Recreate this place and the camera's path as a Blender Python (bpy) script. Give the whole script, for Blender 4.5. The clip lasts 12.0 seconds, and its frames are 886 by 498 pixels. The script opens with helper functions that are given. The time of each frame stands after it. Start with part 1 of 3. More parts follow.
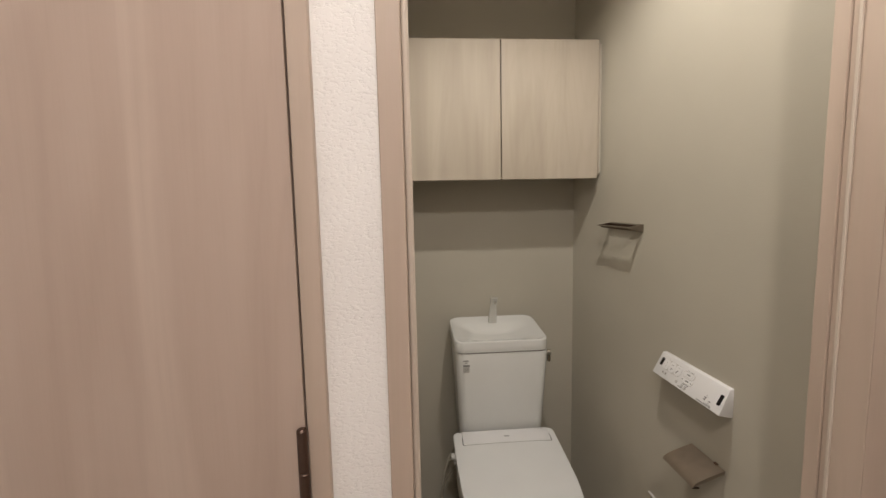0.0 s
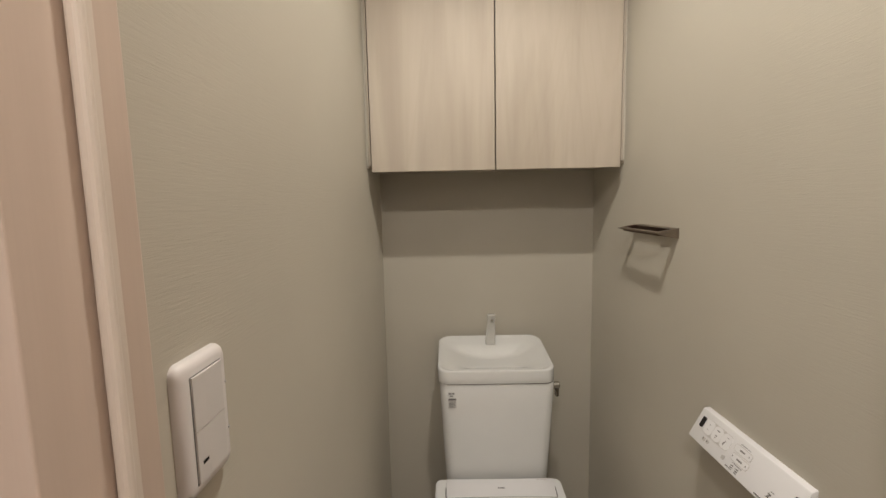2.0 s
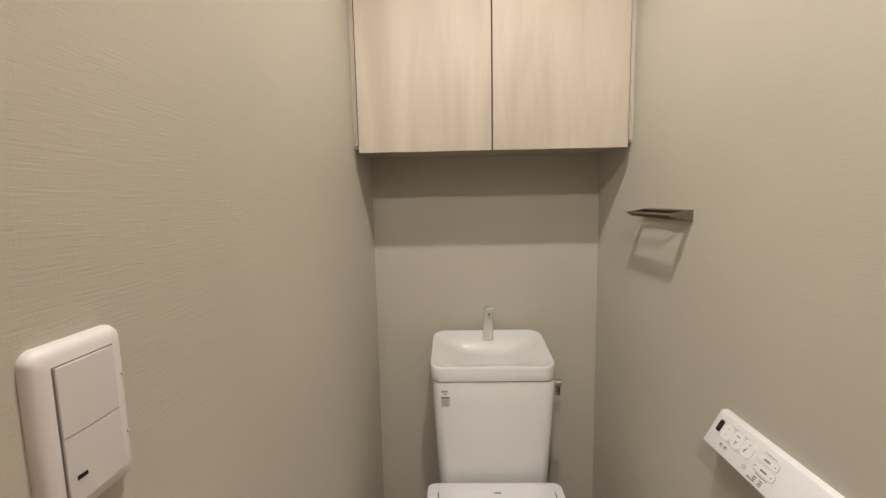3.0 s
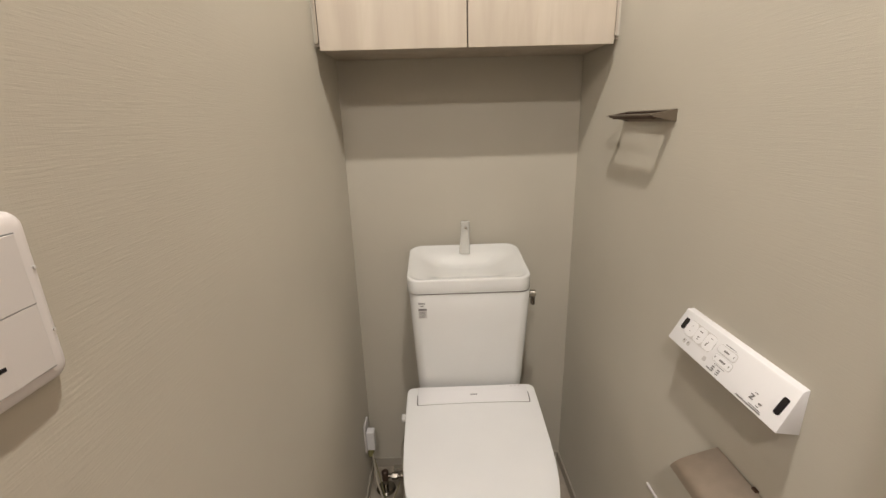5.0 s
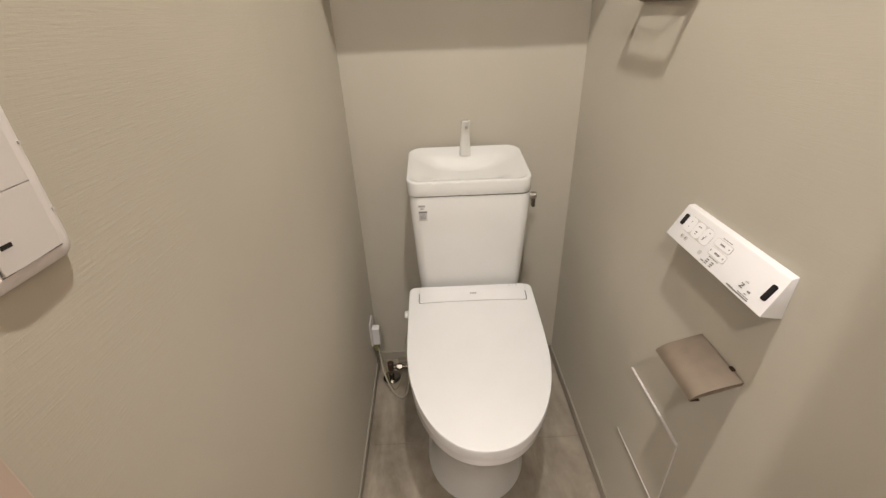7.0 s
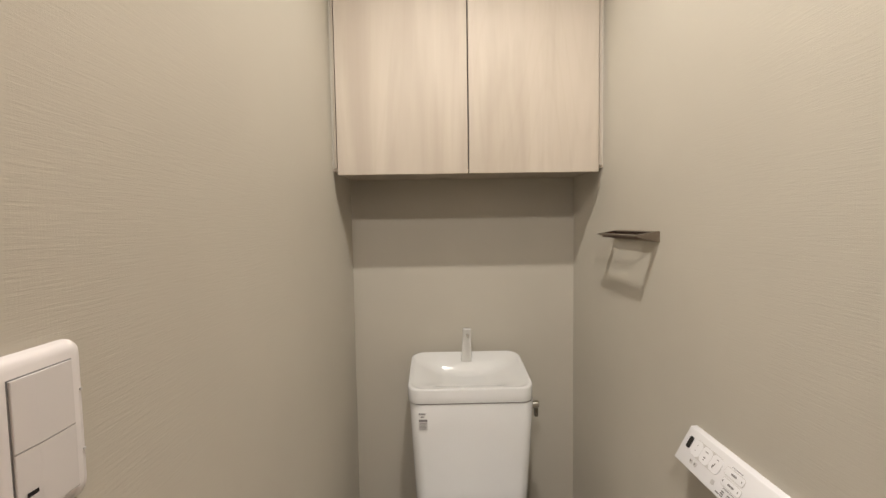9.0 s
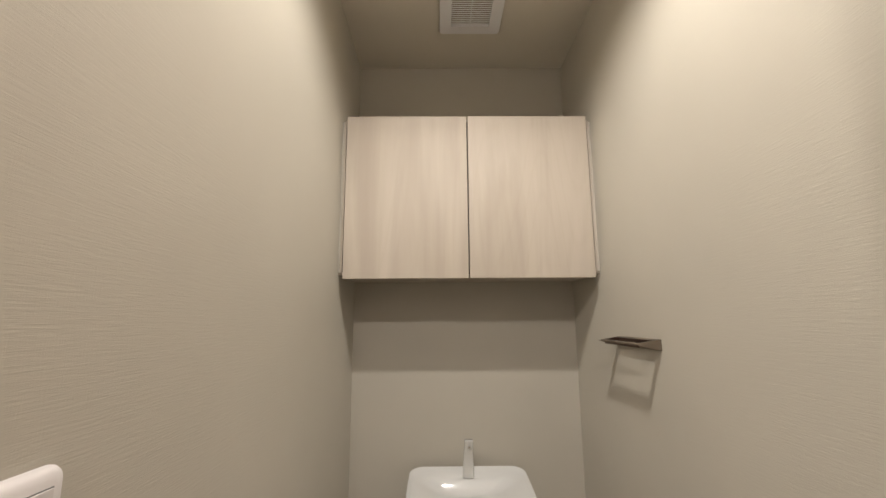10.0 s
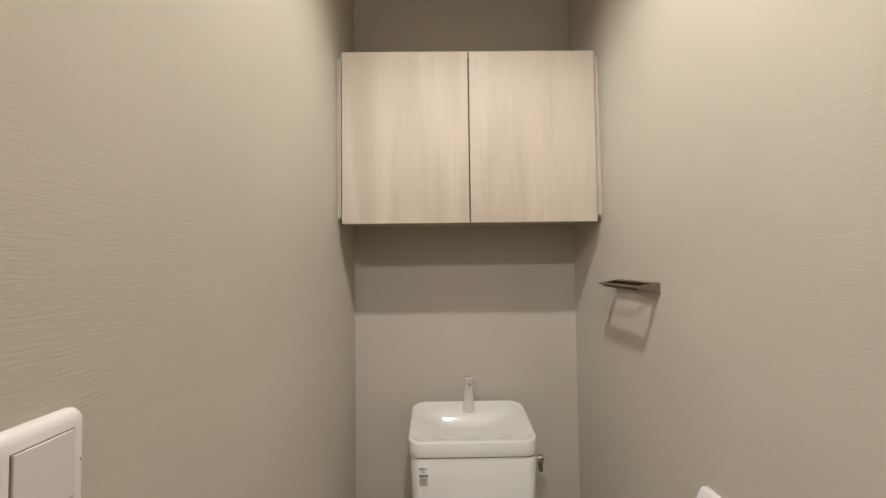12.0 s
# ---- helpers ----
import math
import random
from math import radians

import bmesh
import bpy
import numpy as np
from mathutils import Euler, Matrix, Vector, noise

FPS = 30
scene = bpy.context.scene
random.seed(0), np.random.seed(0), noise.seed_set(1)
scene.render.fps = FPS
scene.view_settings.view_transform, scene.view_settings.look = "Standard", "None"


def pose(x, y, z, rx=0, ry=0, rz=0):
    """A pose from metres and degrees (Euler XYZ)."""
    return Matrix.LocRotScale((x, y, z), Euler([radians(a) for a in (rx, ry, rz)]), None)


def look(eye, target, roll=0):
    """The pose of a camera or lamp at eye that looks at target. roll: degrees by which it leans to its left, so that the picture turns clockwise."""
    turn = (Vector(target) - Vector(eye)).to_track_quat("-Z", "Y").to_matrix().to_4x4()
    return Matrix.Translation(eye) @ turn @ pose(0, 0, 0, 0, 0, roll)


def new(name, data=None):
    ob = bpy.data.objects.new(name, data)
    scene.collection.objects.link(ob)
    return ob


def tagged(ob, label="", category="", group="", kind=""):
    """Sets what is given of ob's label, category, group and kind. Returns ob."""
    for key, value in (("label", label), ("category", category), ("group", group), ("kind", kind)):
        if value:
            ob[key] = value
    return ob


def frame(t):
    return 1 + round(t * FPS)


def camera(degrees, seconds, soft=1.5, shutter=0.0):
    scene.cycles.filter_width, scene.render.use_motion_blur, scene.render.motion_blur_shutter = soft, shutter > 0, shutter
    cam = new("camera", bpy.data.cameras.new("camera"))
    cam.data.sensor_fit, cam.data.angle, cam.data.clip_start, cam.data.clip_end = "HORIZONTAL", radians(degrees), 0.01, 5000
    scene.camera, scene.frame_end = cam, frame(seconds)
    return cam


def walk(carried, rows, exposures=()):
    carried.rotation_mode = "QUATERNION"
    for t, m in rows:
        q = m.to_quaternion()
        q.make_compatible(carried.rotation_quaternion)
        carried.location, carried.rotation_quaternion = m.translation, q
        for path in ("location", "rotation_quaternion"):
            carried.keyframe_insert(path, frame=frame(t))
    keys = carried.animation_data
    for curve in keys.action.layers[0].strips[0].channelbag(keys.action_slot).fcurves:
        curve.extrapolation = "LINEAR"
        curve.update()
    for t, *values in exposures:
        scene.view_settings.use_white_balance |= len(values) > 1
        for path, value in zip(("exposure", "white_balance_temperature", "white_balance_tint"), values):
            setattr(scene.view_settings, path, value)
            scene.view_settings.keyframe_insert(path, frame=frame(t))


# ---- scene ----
EXPOSURES = [
    (0.0, -0.34, 6440, 10.2), (1.0, -0.26, 6440, 10.2), (1.5, -0.26, 6440, 10.2), (2.0, -0.16, 6440, 10.2),
    (2.5, 0.08, 6400, 11.5), (4.5, 0.24, 6400, 11.5), (5.5, 0.43, 6400, 11.5), (6.5, 0.53, 6400, 11.5),
    (8.5, 0.35, 6400, 11.5), (9.5, 0.17, 6290, 11.5), (10.5, 0.0, 6290, 11.5), (12.0, 0.12, 6290, 11.5),
]
cam = camera(92.9, 12.0)
PATH = [
    (0, (-0.351, -1.903, 1.499), (-0.203, 0.081, 1.293), -1.2),
    (0.5, (-0.322, -1.866, 1.498), (-0.135, 0.115, 1.293), -1.1),
    (1, (-0.304, -1.745, 1.508), (-0.145, 0.238, 1.301), -1.1),
    (1.5, (-0.251, -1.668, 1.514), (-0.194, 0.319, 1.297), -1.3),
    (1.8, (-0.178, -1.627, 1.502), (-0.173, 0.362, 1.288), -1.4),
    (2, (-0.151, -1.597, 1.495), (-0.174, 0.391, 1.278), -1.2),
    (2.2, (-0.143, -1.572, 1.487), (-0.182, 0.416, 1.271), -1.3),
    (2.5, (-0.127, -1.537, 1.473), (-0.19, 0.45, 1.254), -1.2),
    (4.5, (-0.1, -1.483, 1.418), (-0.079, 0.48, 1.033), -1.2),
    (5, (-0.096, -1.477, 1.411), (-0.067, 0.438, 0.833), -1.6),
    (5.5, (-0.098, -1.477, 1.394), (-0.075, 0.371, 0.63), -1.7),
    (6, (-0.093, -1.478, 1.384), (-0.078, 0.29, 0.461), -2.0),
    (6.5, (-0.1, -1.479, 1.381), (-0.086, 0.249, 0.373), -2.2),
    (8.5, (-0.093, -1.506, 1.432), (-0.065, 0.452, 1.023), -1.2),
    (9, (-0.095, -1.521, 1.446), (-0.068, 0.473, 1.330), -0.9),
    (9.5, (-0.095, -1.531, 1.46), (-0.069, 0.464, 1.597), -0.6),
    (10, (-0.090, -1.540, 1.467), (-0.072, 0.431, 1.805), -0.4),
    (10.5, (-0.094, -1.541, 1.470), (-0.079, 0.415, 1.899), -0.2),
    (11, (-0.099, -1.542, 1.472), (-0.079, 0.419, 1.865), -0.4),
    (11.5, (-0.094, -1.539, 1.470), (-0.077, 0.45, 1.707), -0.6),
    (12, (-0.095, -1.532, 1.47), (-0.074, 0.466, 1.544), -0.7),
]
walk(cam, [(t, look(eye, target, roll)) for t, eye, target, roll in PATH], EXPOSURES)

# ---- world and lights ----
world = bpy.data.worlds.new("world")
scene.world = world
world.use_nodes = True
world.node_tree.nodes["Background"].inputs[0].default_value = (0.9, 0.85, 0.8, 1)
world.node_tree.nodes["Background"].inputs[1].default_value = 0.002

CEIL = 2.465
ROOM_LAMP = (0.0, -1.110)
HALL_LAMP = (-0.300, -2.22)


def downlight_lamp(name, x, y, watts, colour, half_angle, blend, radius):
    data = bpy.data.lights.new(name, "SPOT")
    data.energy, data.color = watts, colour
    data.spot_size, data.spot_blend = radians(2 * half_angle), blend
    data.shadow_soft_size = radius
    ob = new(name, data)
    ob.location = (x, y, CEIL - 0.004)
    return ob


downlight_lamp("room_lamp", *ROOM_LAMP, 70.0, (1.0, 0.937, 0.855), 80, 0.55, 0.032)
downlight_lamp("hall_lamp", *HALL_LAMP, 74.0, (1.0, 0.928, 0.85), 86, 0.15, 0.05)


# ---- materials ----
def material(name, colour, rough=0.5, metal=0.0, spec=0.5):
    m = bpy.data.materials.new(name)
    m.use_nodes = True
    b = m.node_tree.nodes["Principled BSDF"]
    b.inputs["Base Color"].default_value = (*colour, 1)
    b.inputs["Roughness"].default_value = rough
    b.inputs["Metallic"].default_value = metal
    b.inputs["Specular IOR Level"].default_value = spec
    return m


def noise_node(m, stretch, scale=1.0, detail=3.0, rough=0.5, distortion=0.0):
    """Noise in metres, stretched; returns its Fac socket."""
    n = m.node_tree.nodes
    co, mp, no = n.new("ShaderNodeTexCoord"), n.new("ShaderNodeMapping"), n.new("ShaderNodeTexNoise")
    mp.inputs["Scale"].default_value = stretch
    no.inputs["Scale"].default_value = scale
    no.inputs["Detail"].default_value = detail
    no.inputs["Distortion"].default_value = distortion
    no.inputs["Roughness"].default_value = rough
    m.node_tree.links.new(co.outputs["Object"], mp.inputs["Vector"])
    m.node_tree.links.new(mp.outputs["Vector"], no.inputs["Vector"])
    return no.outputs["Fac"]


def ramp(m, fac, a, b, pos=(0.3, 0.7)):
    r = m.node_tree.nodes.new("ShaderNodeValToRGB")
    r.color_ramp.elements[0].position, r.color_ramp.elements[1].position = pos
    r.color_ramp.elements[0].color, r.color_ramp.elements[1].color = (*a, 1), (*b, 1)
    m.node_tree.links.new(fac, r.inputs[0])
    return r.outputs["Color"]


def mixed(m, fac, a, b, mode="MIX"):
    x = m.node_tree.nodes.new("ShaderNodeMix")
    x.data_type, x.blend_type = "RGBA", mode
    for sock, val in ((x.inputs[0], fac), (x.inputs[6], a), (x.inputs[7], b)):
        if isinstance(val, (float, int)):
            sock.default_value = val
        elif isinstance(val, tuple):
            sock.default_value = (*val, 1)
        else:
            m.node_tree.links.new(val, sock)
    return x.outputs[2]


def base(m, sock):
    m.node_tree.links.new(sock, m.node_tree.nodes["Principled BSDF"].inputs["Base Color"])


def bump(m, height, strength, distance, onto=None):
    b = m.node_tree.nodes.new("ShaderNodeBump")
    b.inputs["Strength"].default_value, b.inputs["Distance"].default_value = strength, distance
    m.node_tree.links.new(height, b.inputs["Height"])
    if onto is not None:
        m.node_tree.links.new(onto, b.inputs["Normal"])
    m.node_tree.links.new(b.outputs["Normal"], m.node_tree.nodes["Principled BSDF"].inputs["Normal"])
    return b.outputs["Normal"]


def wallpaper(name, colour, warm):
    """Vinyl wallpaper with a fine, level, brushed relief and a faint upright one."""
    m = material(name, colour, 0.55, spec=0.4)
    cloud = noise_node(m, (1, 1, 1), 3.0, 3)
    base(m, ramp(m, cloud, tuple(c * 0.95 for c in colour), tuple(min(1, c * w) for c, w in zip(colour, warm)), (0.25, 0.75)))
    m.node_tree.nodes["Principled BSDF"].inputs["Diffuse Roughness"].default_value = 0.4
    lines = noise_node(m, (26, 26, 430), 1.0, 4, 0.62, 0.3)
    strokes = noise_node(m, (7, 7, 190), 1.0, 3, 0.55, 1.4)
    upright = noise_node(m, (620, 620, 40), 1.0, 3, 0.6)
    n1 = bump(m, upright, 0.16, 0.0005)
    n2 = bump(m, strokes, 0.14, 0.0008, n1)
    bump(m, lines, 0.42, 0.0007, n2)
    return m


def plaster_paper(name, colour):
    """White vinyl wallpaper with a coarse trowelled relief."""
    m = material(name, colour, 0.7, spec=0.3)
    cloud = noise_node(m, (1, 1, 1), 6.0, 4)
    base(m, ramp(m, cloud, tuple(c * 0.96 for c in colour), colour, (0.3, 0.7)))
    dents = noise_node(m, (140, 140, 250), 1.0, 3, 0.55)
    sharp = m.node_tree.nodes.new("ShaderNodeMapRange")
    sharp.inputs[1].default_value, sharp.inputs[2].default_value = 0.38, 0.50
    m.node_tree.links.new(dents, sharp.inputs[0])
    grain = noise_node(m, (900, 900, 900), 1.0, 2)
    n1 = bump(m, grain, 0.12, 0.0006)
    bump(m, sharp.outputs[0], 0.40, 0.0012, n1)
    return m


def wood(name, light, dark, rough=0.42):
    """Pale laminate with an upright grain: broad bands, streaks and fine pores."""
    m = material(name, light, rough, spec=0.45)
    broad = noise_node(m, (8, 8, 0.75), 1.0, 3, 0.5, 1.2)
    streak = noise_node(m, (17, 17, 1.1), 1.0, 3, 0.5, 0.9)
    figure = m.node_tree.nodes.new("ShaderNodeMath")
    figure.operation = "PINGPONG"
    figure.inputs[1].default_value = 0.035
    m.node_tree.links.new(noise_node(m, (4.5, 4.5, 0.7), 1.0, 1, 0.4, 0.3), figure.inputs[0])
    pores = noise_node(m, (420, 420, 9), 1.0, 4, 0.6)
    mid = tuple((a + b) / 2 for a, b in zip(light, dark))
    c1 = ramp(m, broad, dark, light, (0.40, 0.60))
    c2 = ramp(m, streak, dark, light, (0.3, 0.62))
    c3 = mixed(m, 0.34, c1, c2)
    rings = ramp(m, figure.outputs[0], (0.93, 0.92, 0.90), (1, 1, 1), (0.0, 0.012))
    c3 = mixed(m, 0.30, c3, rings, "MULTIPLY")
    c4 = ramp(m, pores, (0.93, 0.925, 0.915), (1, 1, 1), (0.30, 0.55))
    base(m, mixed(m, 0.30, c3, c4, "MULTIPLY"))
    bump(m, pores, 0.12, 0.0004)
    return m


def stone_vinyl(name):
    m = material(name, (0.42, 0.38, 0.32), 0.38, spec=0.45)
    big = noise_node(m, (1.5, 0.6, 1), 4.5, 4, 0.6, 0.5)
    small = noise_node(m, (1, 1, 1), 26.0, 5, 0.6)
    c1 = ramp(m, big, (0.19, 0.160, 0.121), (0.48, 0.42, 0.34), (0.36, 0.64))
    c2 = ramp(m, small, (0.24, 0.205, 0.16), (0.40, 0.355, 0.29), (0.3, 0.7))
    base(m, mixed(m, 0.35, c1, c2))
    bump(m, small, 0.15, 0.0006)
    return m


def brushed(name, colour, rough):
    m = material(name, colour, rough, 1.0)
    fine = noise_node(m, (900, 30, 900), 1.0, 3)
    bump(m, fine, 0.08, 0.0003)
    cloud = noise_node(m, (1, 1, 1), 40.0, 3)
    base(m, ramp(m, cloud, tuple(c * 0.9 for c in colour), colour))
    return m


def glazed(name, colour, rough):
    m = material(name, colour, rough, spec=0.6)
    soft = noise_node(m, (1, 1, 1), 9.0, 2)
    base(m, ramp(m, soft, tuple(c * 0.975 for c in colour), colour))
    return m


M_ROOM = wallpaper("greige_wallpaper", (0.480, 0.447, 0.372), (1.03, 1.03, 1.03))
M_HALL = plaster_paper("white_wallpaper", (0.90, 0.875, 0.86))
M_CEIL = wallpaper("ceiling_paper", (0.62, 0.575, 0.485), (1.02, 1.02, 1.02))
M_WOOD = wood("pale_ash_laminate", (0.442, 0.385, 0.312), (0.357, 0.303, 0.239), 0.58)
M_DOOR = wood("ash_door_laminate", (0.545, 0.437, 0.367), (0.45, 0.348, 0.289))
M_FRAME = wood("ash_frame_laminate", (0.555, 0.450, 0.373), (0.475, 0.378, 0.308))
M_GASKET = material("gasket", (0.60, 0.525, 0.45), 0.45)
M_FLOOR = stone_vinyl("stone_look_vinyl")
M_GROUT = material("vinyl_joint", (0.30, 0.275, 0.24), 0.7)
M_HALLFLOOR = wood("hall_floor_wood", (0.42, 0.33, 0.24), (0.32, 0.24, 0.17), 0.35)
M_SKIRT = material("skirting_greige", (0.40, 0.365, 0.30), 0.5)
M_CERAMIC = glazed("white_ceramic", (0.745, 0.745, 0.72), 0.05)
M_PLASTIC = glazed("white_plastic", (0.79, 0.782, 0.785), 0.24)
M_MATT = glazed("white_switch_plastic", (0.69, 0.655, 0.635), 0.42)
M_ROCKER = glazed("off_white_rocker_plastic", (0.62, 0.59, 0.565), 0.45)
M_LID = glazed("satin_white_plastic", (0.78, 0.782, 0.775), 0.36)
M_PRINT = material("faded_print", (0.20, 0.19, 0.185), 0.6)
M_BRONZE = brushed("champagne_metal", (0.50, 0.43, 0.36), 0.42)
M_RING = brushed("dark_champagne_metal", (0.34, 0.29, 0.24), 0.40)
M_DARKBRONZE = brushed("bronze_hinge", (0.16, 0.11, 0.09), 0.35)
M_JOINT = material("grey_joint", (0.34, 0.33, 0.31), 0.6)
M_OLDCHROME = brushed("dull_dark_chrome", (0.26, 0.235, 0.20), 0.22)
M_CHROME = material("chrome", (0.66, 0.64, 0.60), 0.15, 1.0)
M_BLACK = material("black_window", (0.012, 0.010, 0.012), 0.15)
M_VENTBACK = material("brown_vent_back", (0.30, 0.26, 0.20), 0.8)
# Dark colours that stand in for the shade inside narrow gaps.
M_DARK = material("dark_gap_shade", (0.03, 0.025, 0.02), 0.8)
M_SHADOWGAP = material("brown_gap_shade", (0.06, 0.035, 0.025), 0.8)
M_GREY = material("grey_print", (0.16, 0.155, 0.15), 0.6)
M_LIGHTGREY = material("light_grey_print", (0.52, 0.50, 0.48), 0.5)
M_HOSE = material("grey_hose", (0.43, 0.395, 0.32), 0.5)
M_GREENTAPE = material("earth_clip", (0.22, 0.20, 0.08), 0.6)
M_LENS = bpy.data.materials.new("lamp_lens")
M_LENS.use_nodes = True
_b = M_LENS.node_tree.nodes["Principled BSDF"]
_b.inputs["Base Color"].default_value = (0.9, 0.85, 0.75, 1)
_b.inputs["Emission Color"].default_value = (1.0, 0.86, 0.66, 1)
_b.inputs["Emission Strength"].default_value = 35.0
M_CLEAR = material("frosted_plastic", (0.90, 0.89, 0.85), 0.10)
M_CLEAR.node_tree.nodes["Principled BSDF"].inputs["Transmission Weight"].default_value = 0.35
M_CLEAR.node_tree.nodes["Principled BSDF"].inputs["IOR"].default_value = 1.35


# ---- mesh helpers ----
def part(name, bm, mat, parent=None, label="", smooth=False):
    bmesh.ops.recalc_face_normals(bm, faces=bm.faces)
    me = bpy.data.meshes.new(name)
    bm.to_mesh(me)
    bm.free()
    me.materials.append(mat)
    if smooth:
        for p in me.polygons:
            p.use_smooth = True
        me.set_sharp_from_angle(angle=radians(38))
    ob = new(name, me)
    ob.parent = parent
    if label:
        ob["label"] = label
    return ob


def thing(name, label, category, group="", at=(0, 0, 0)):
    ob = new(name)
    ob.empty_display_size = 0.05
    ob.location = at
    return tagged(ob, label, category, group)


def box(lo, hi, bevel=0.0, segments=2, bm=None):
    own = bmesh.new()
    bmesh.ops.create_cube(own, size=1)
    for v in own.verts:
        v.co = Vector([lo[i] + (v.co[i] + 0.5) * (hi[i] - lo[i]) for i in range(3)])
    if bevel:
        bmesh.ops.bevel(own, geom=own.edges[:], offset=bevel, segments=segments, profile=0.5, affect="EDGES")
    if bm is None:
        return own
    merge(bm, own)
    return bm


def merge(bm, other):
    verts = {v: bm.verts.new(v.co) for v in other.verts}
    for f in other.faces:
        bm.faces.new([verts[v] for v in f.verts])
    other.free()


def loft(rings, cap_first=True, cap_last=True):
    """Skins closed rings of equal length."""
    bm = bmesh.new()
    rows = [[bm.verts.new(p) for p in ring] for ring in rings]
    n = len(rows[0])
    for a, b in zip(rows, rows[1:]):
        for i in range(n):
            bm.faces.new((a[i], a[(i + 1) % n], b[(i + 1) % n], b[i]))
    if cap_first:
        bm.faces.new(rows[0])
    if cap_last:
        bm.faces.new(rows[-1])
    return bm


def round_rect(x0, x1, y0, y1, r, k=7):
    pts = []
    for cx, cy, a0 in ((x1 - r, y1 - r, 0), (x0 + r, y1 - r, 90), (x0 + r, y0 + r, 180), (x1 - r, y0 + r, 270)):
        for i in range(k + 1):
            a = radians(a0 + 90 * i / k)
            pts.append((cx + r * math.cos(a), cy + r * math.sin(a)))
    return pts


def tube(points, radius, sides=10):
    pts = [Vector(p) for p in points]
    rings, side = [], None
    for i, p in enumerate(pts):
        d = (pts[min(i + 1, len(pts) - 1)] - pts[max(i - 1, 0)]).normalized()
        if side is None:
            side = d.orthogonal().normalized()
        side = (side - d * side.dot(d)).normalized()
        up = d.cross(side)
        rings.append([p + (side * math.cos(a) + up * math.sin(a)) * radius for a in [2 * math.pi * k / sides for k in range(sides)]])
    return loft(rings)


def smooth_line(points, steps=8):
    pts = [Vector(p) for p in points]
    pts = [pts[0] * 2 - pts[1], *pts, pts[-1] * 2 - pts[-2]]
    out = []
    for a, b, c, d in zip(pts, pts[1:], pts[2:], pts[3:]):
        for i in range(steps):
            t = i / steps
            out.append(0.5 * (2 * b + (c - a) * t + (2 * a - 5 * b + 4 * c - d) * t * t + (3 * b - a - 3 * c + d) * t**3))
    return [*out, pts[-2]]


def cylinder(p0, p1, radius, sides=24, bevel=0.0):
    """A round bar between two points, with chamfered ends."""
    a, b = Vector(p0), Vector(p1)
    d = (b - a).normalized()
    side = d.orthogonal().normalized()
    up = d.cross(side)
    rings = []
    for p, r in ((a, radius - bevel), (a + d * bevel, radius), (b - d * bevel, radius), (b, radius - bevel)):
        rings.append([p + (side * math.cos(t) + up * math.sin(t)) * r for t in [2 * math.pi * k / sides for k in range(sides)]])
    if not bevel:
        rings = [rings[0], rings[3]]
    return loft(rings)


def structure(name, bm, mat, label="", smooth=False):
    ob = part(name, bm, mat, None, label, smooth)
    ob["kind"] = "structure"
    return ob


# ---- the shell ----
FRONT, BACK_OF_FRONT = -1.392, -1.319   # hall face and room face of the door wall
JL, JR, HEAD = -0.357, 0.257, 2.38      # door opening inside its frame
CL, CR = -0.385, 0.286                  # outer edges of the frame
HX0, HX1, HY = -1.45, 0.95, -2.75       # hall

structure("wall_back", box((-0.52, 0, 0), (0.52, 0.12, CEIL)), M_ROOM, "greige wallpapered wall behind the toilet")
WEST_FRONT = -0.388


def west_wall():
    """The wall runs very slightly out of square."""
    bm = box((-0.52, BACK_OF_FRONT, 0), (-0.4, 0, CEIL))
    for v in bm.verts:
        if v.co.x > -0.45 and v.co.y < -1:
            v.co.x = WEST_FRONT
    structure("wall_side_west", bm, M_ROOM, "greige wallpapered wall with brushed relief")


def west_x(y):
    return -0.4 + (WEST_FRONT + 0.4) * y / BACK_OF_FRONT


west_wall()
structure("wall_side_east", box((0.4, BACK_OF_FRONT, 0), (0.52, 0, CEIL)), M_ROOM, "greige wallpapered wall with brushed relief")


def front_wall():
    lining, face = bmesh.new(), bmesh.new()
    ym = -1.350
    for lo, hi in (((WEST_FRONT, 0), (CL, CEIL)), ((CR, 0), (0.4, CEIL)), ((CL, HEAD + 0.028), (CR, CEIL))):
        box((lo[0], ym, lo[1]), (hi[0], BACK_OF_FRONT, hi[1]), bm=lining)
    ld = -0.459
    for lo, hi in (((ld, 0), (CL, CEIL)), ((CR, 0), (HX1, CEIL)), ((CL, HEAD + 0.028), (CR, CEIL)), ((HX0, HEAD + 0.028), (ld, CEIL)), ((HX0, 0), (-1.265, HEAD + 0.028))):
        box((lo[0], FRONT, lo[1]), (hi[0], ym, hi[1]), bm=face)
    structure("wall_front_lining", lining, M_ROOM, "greige wallpapered inside of the door wall")
    structure("wall_front", face, M_HALL, "white rough-textured wallpapered hall wall between two doors")


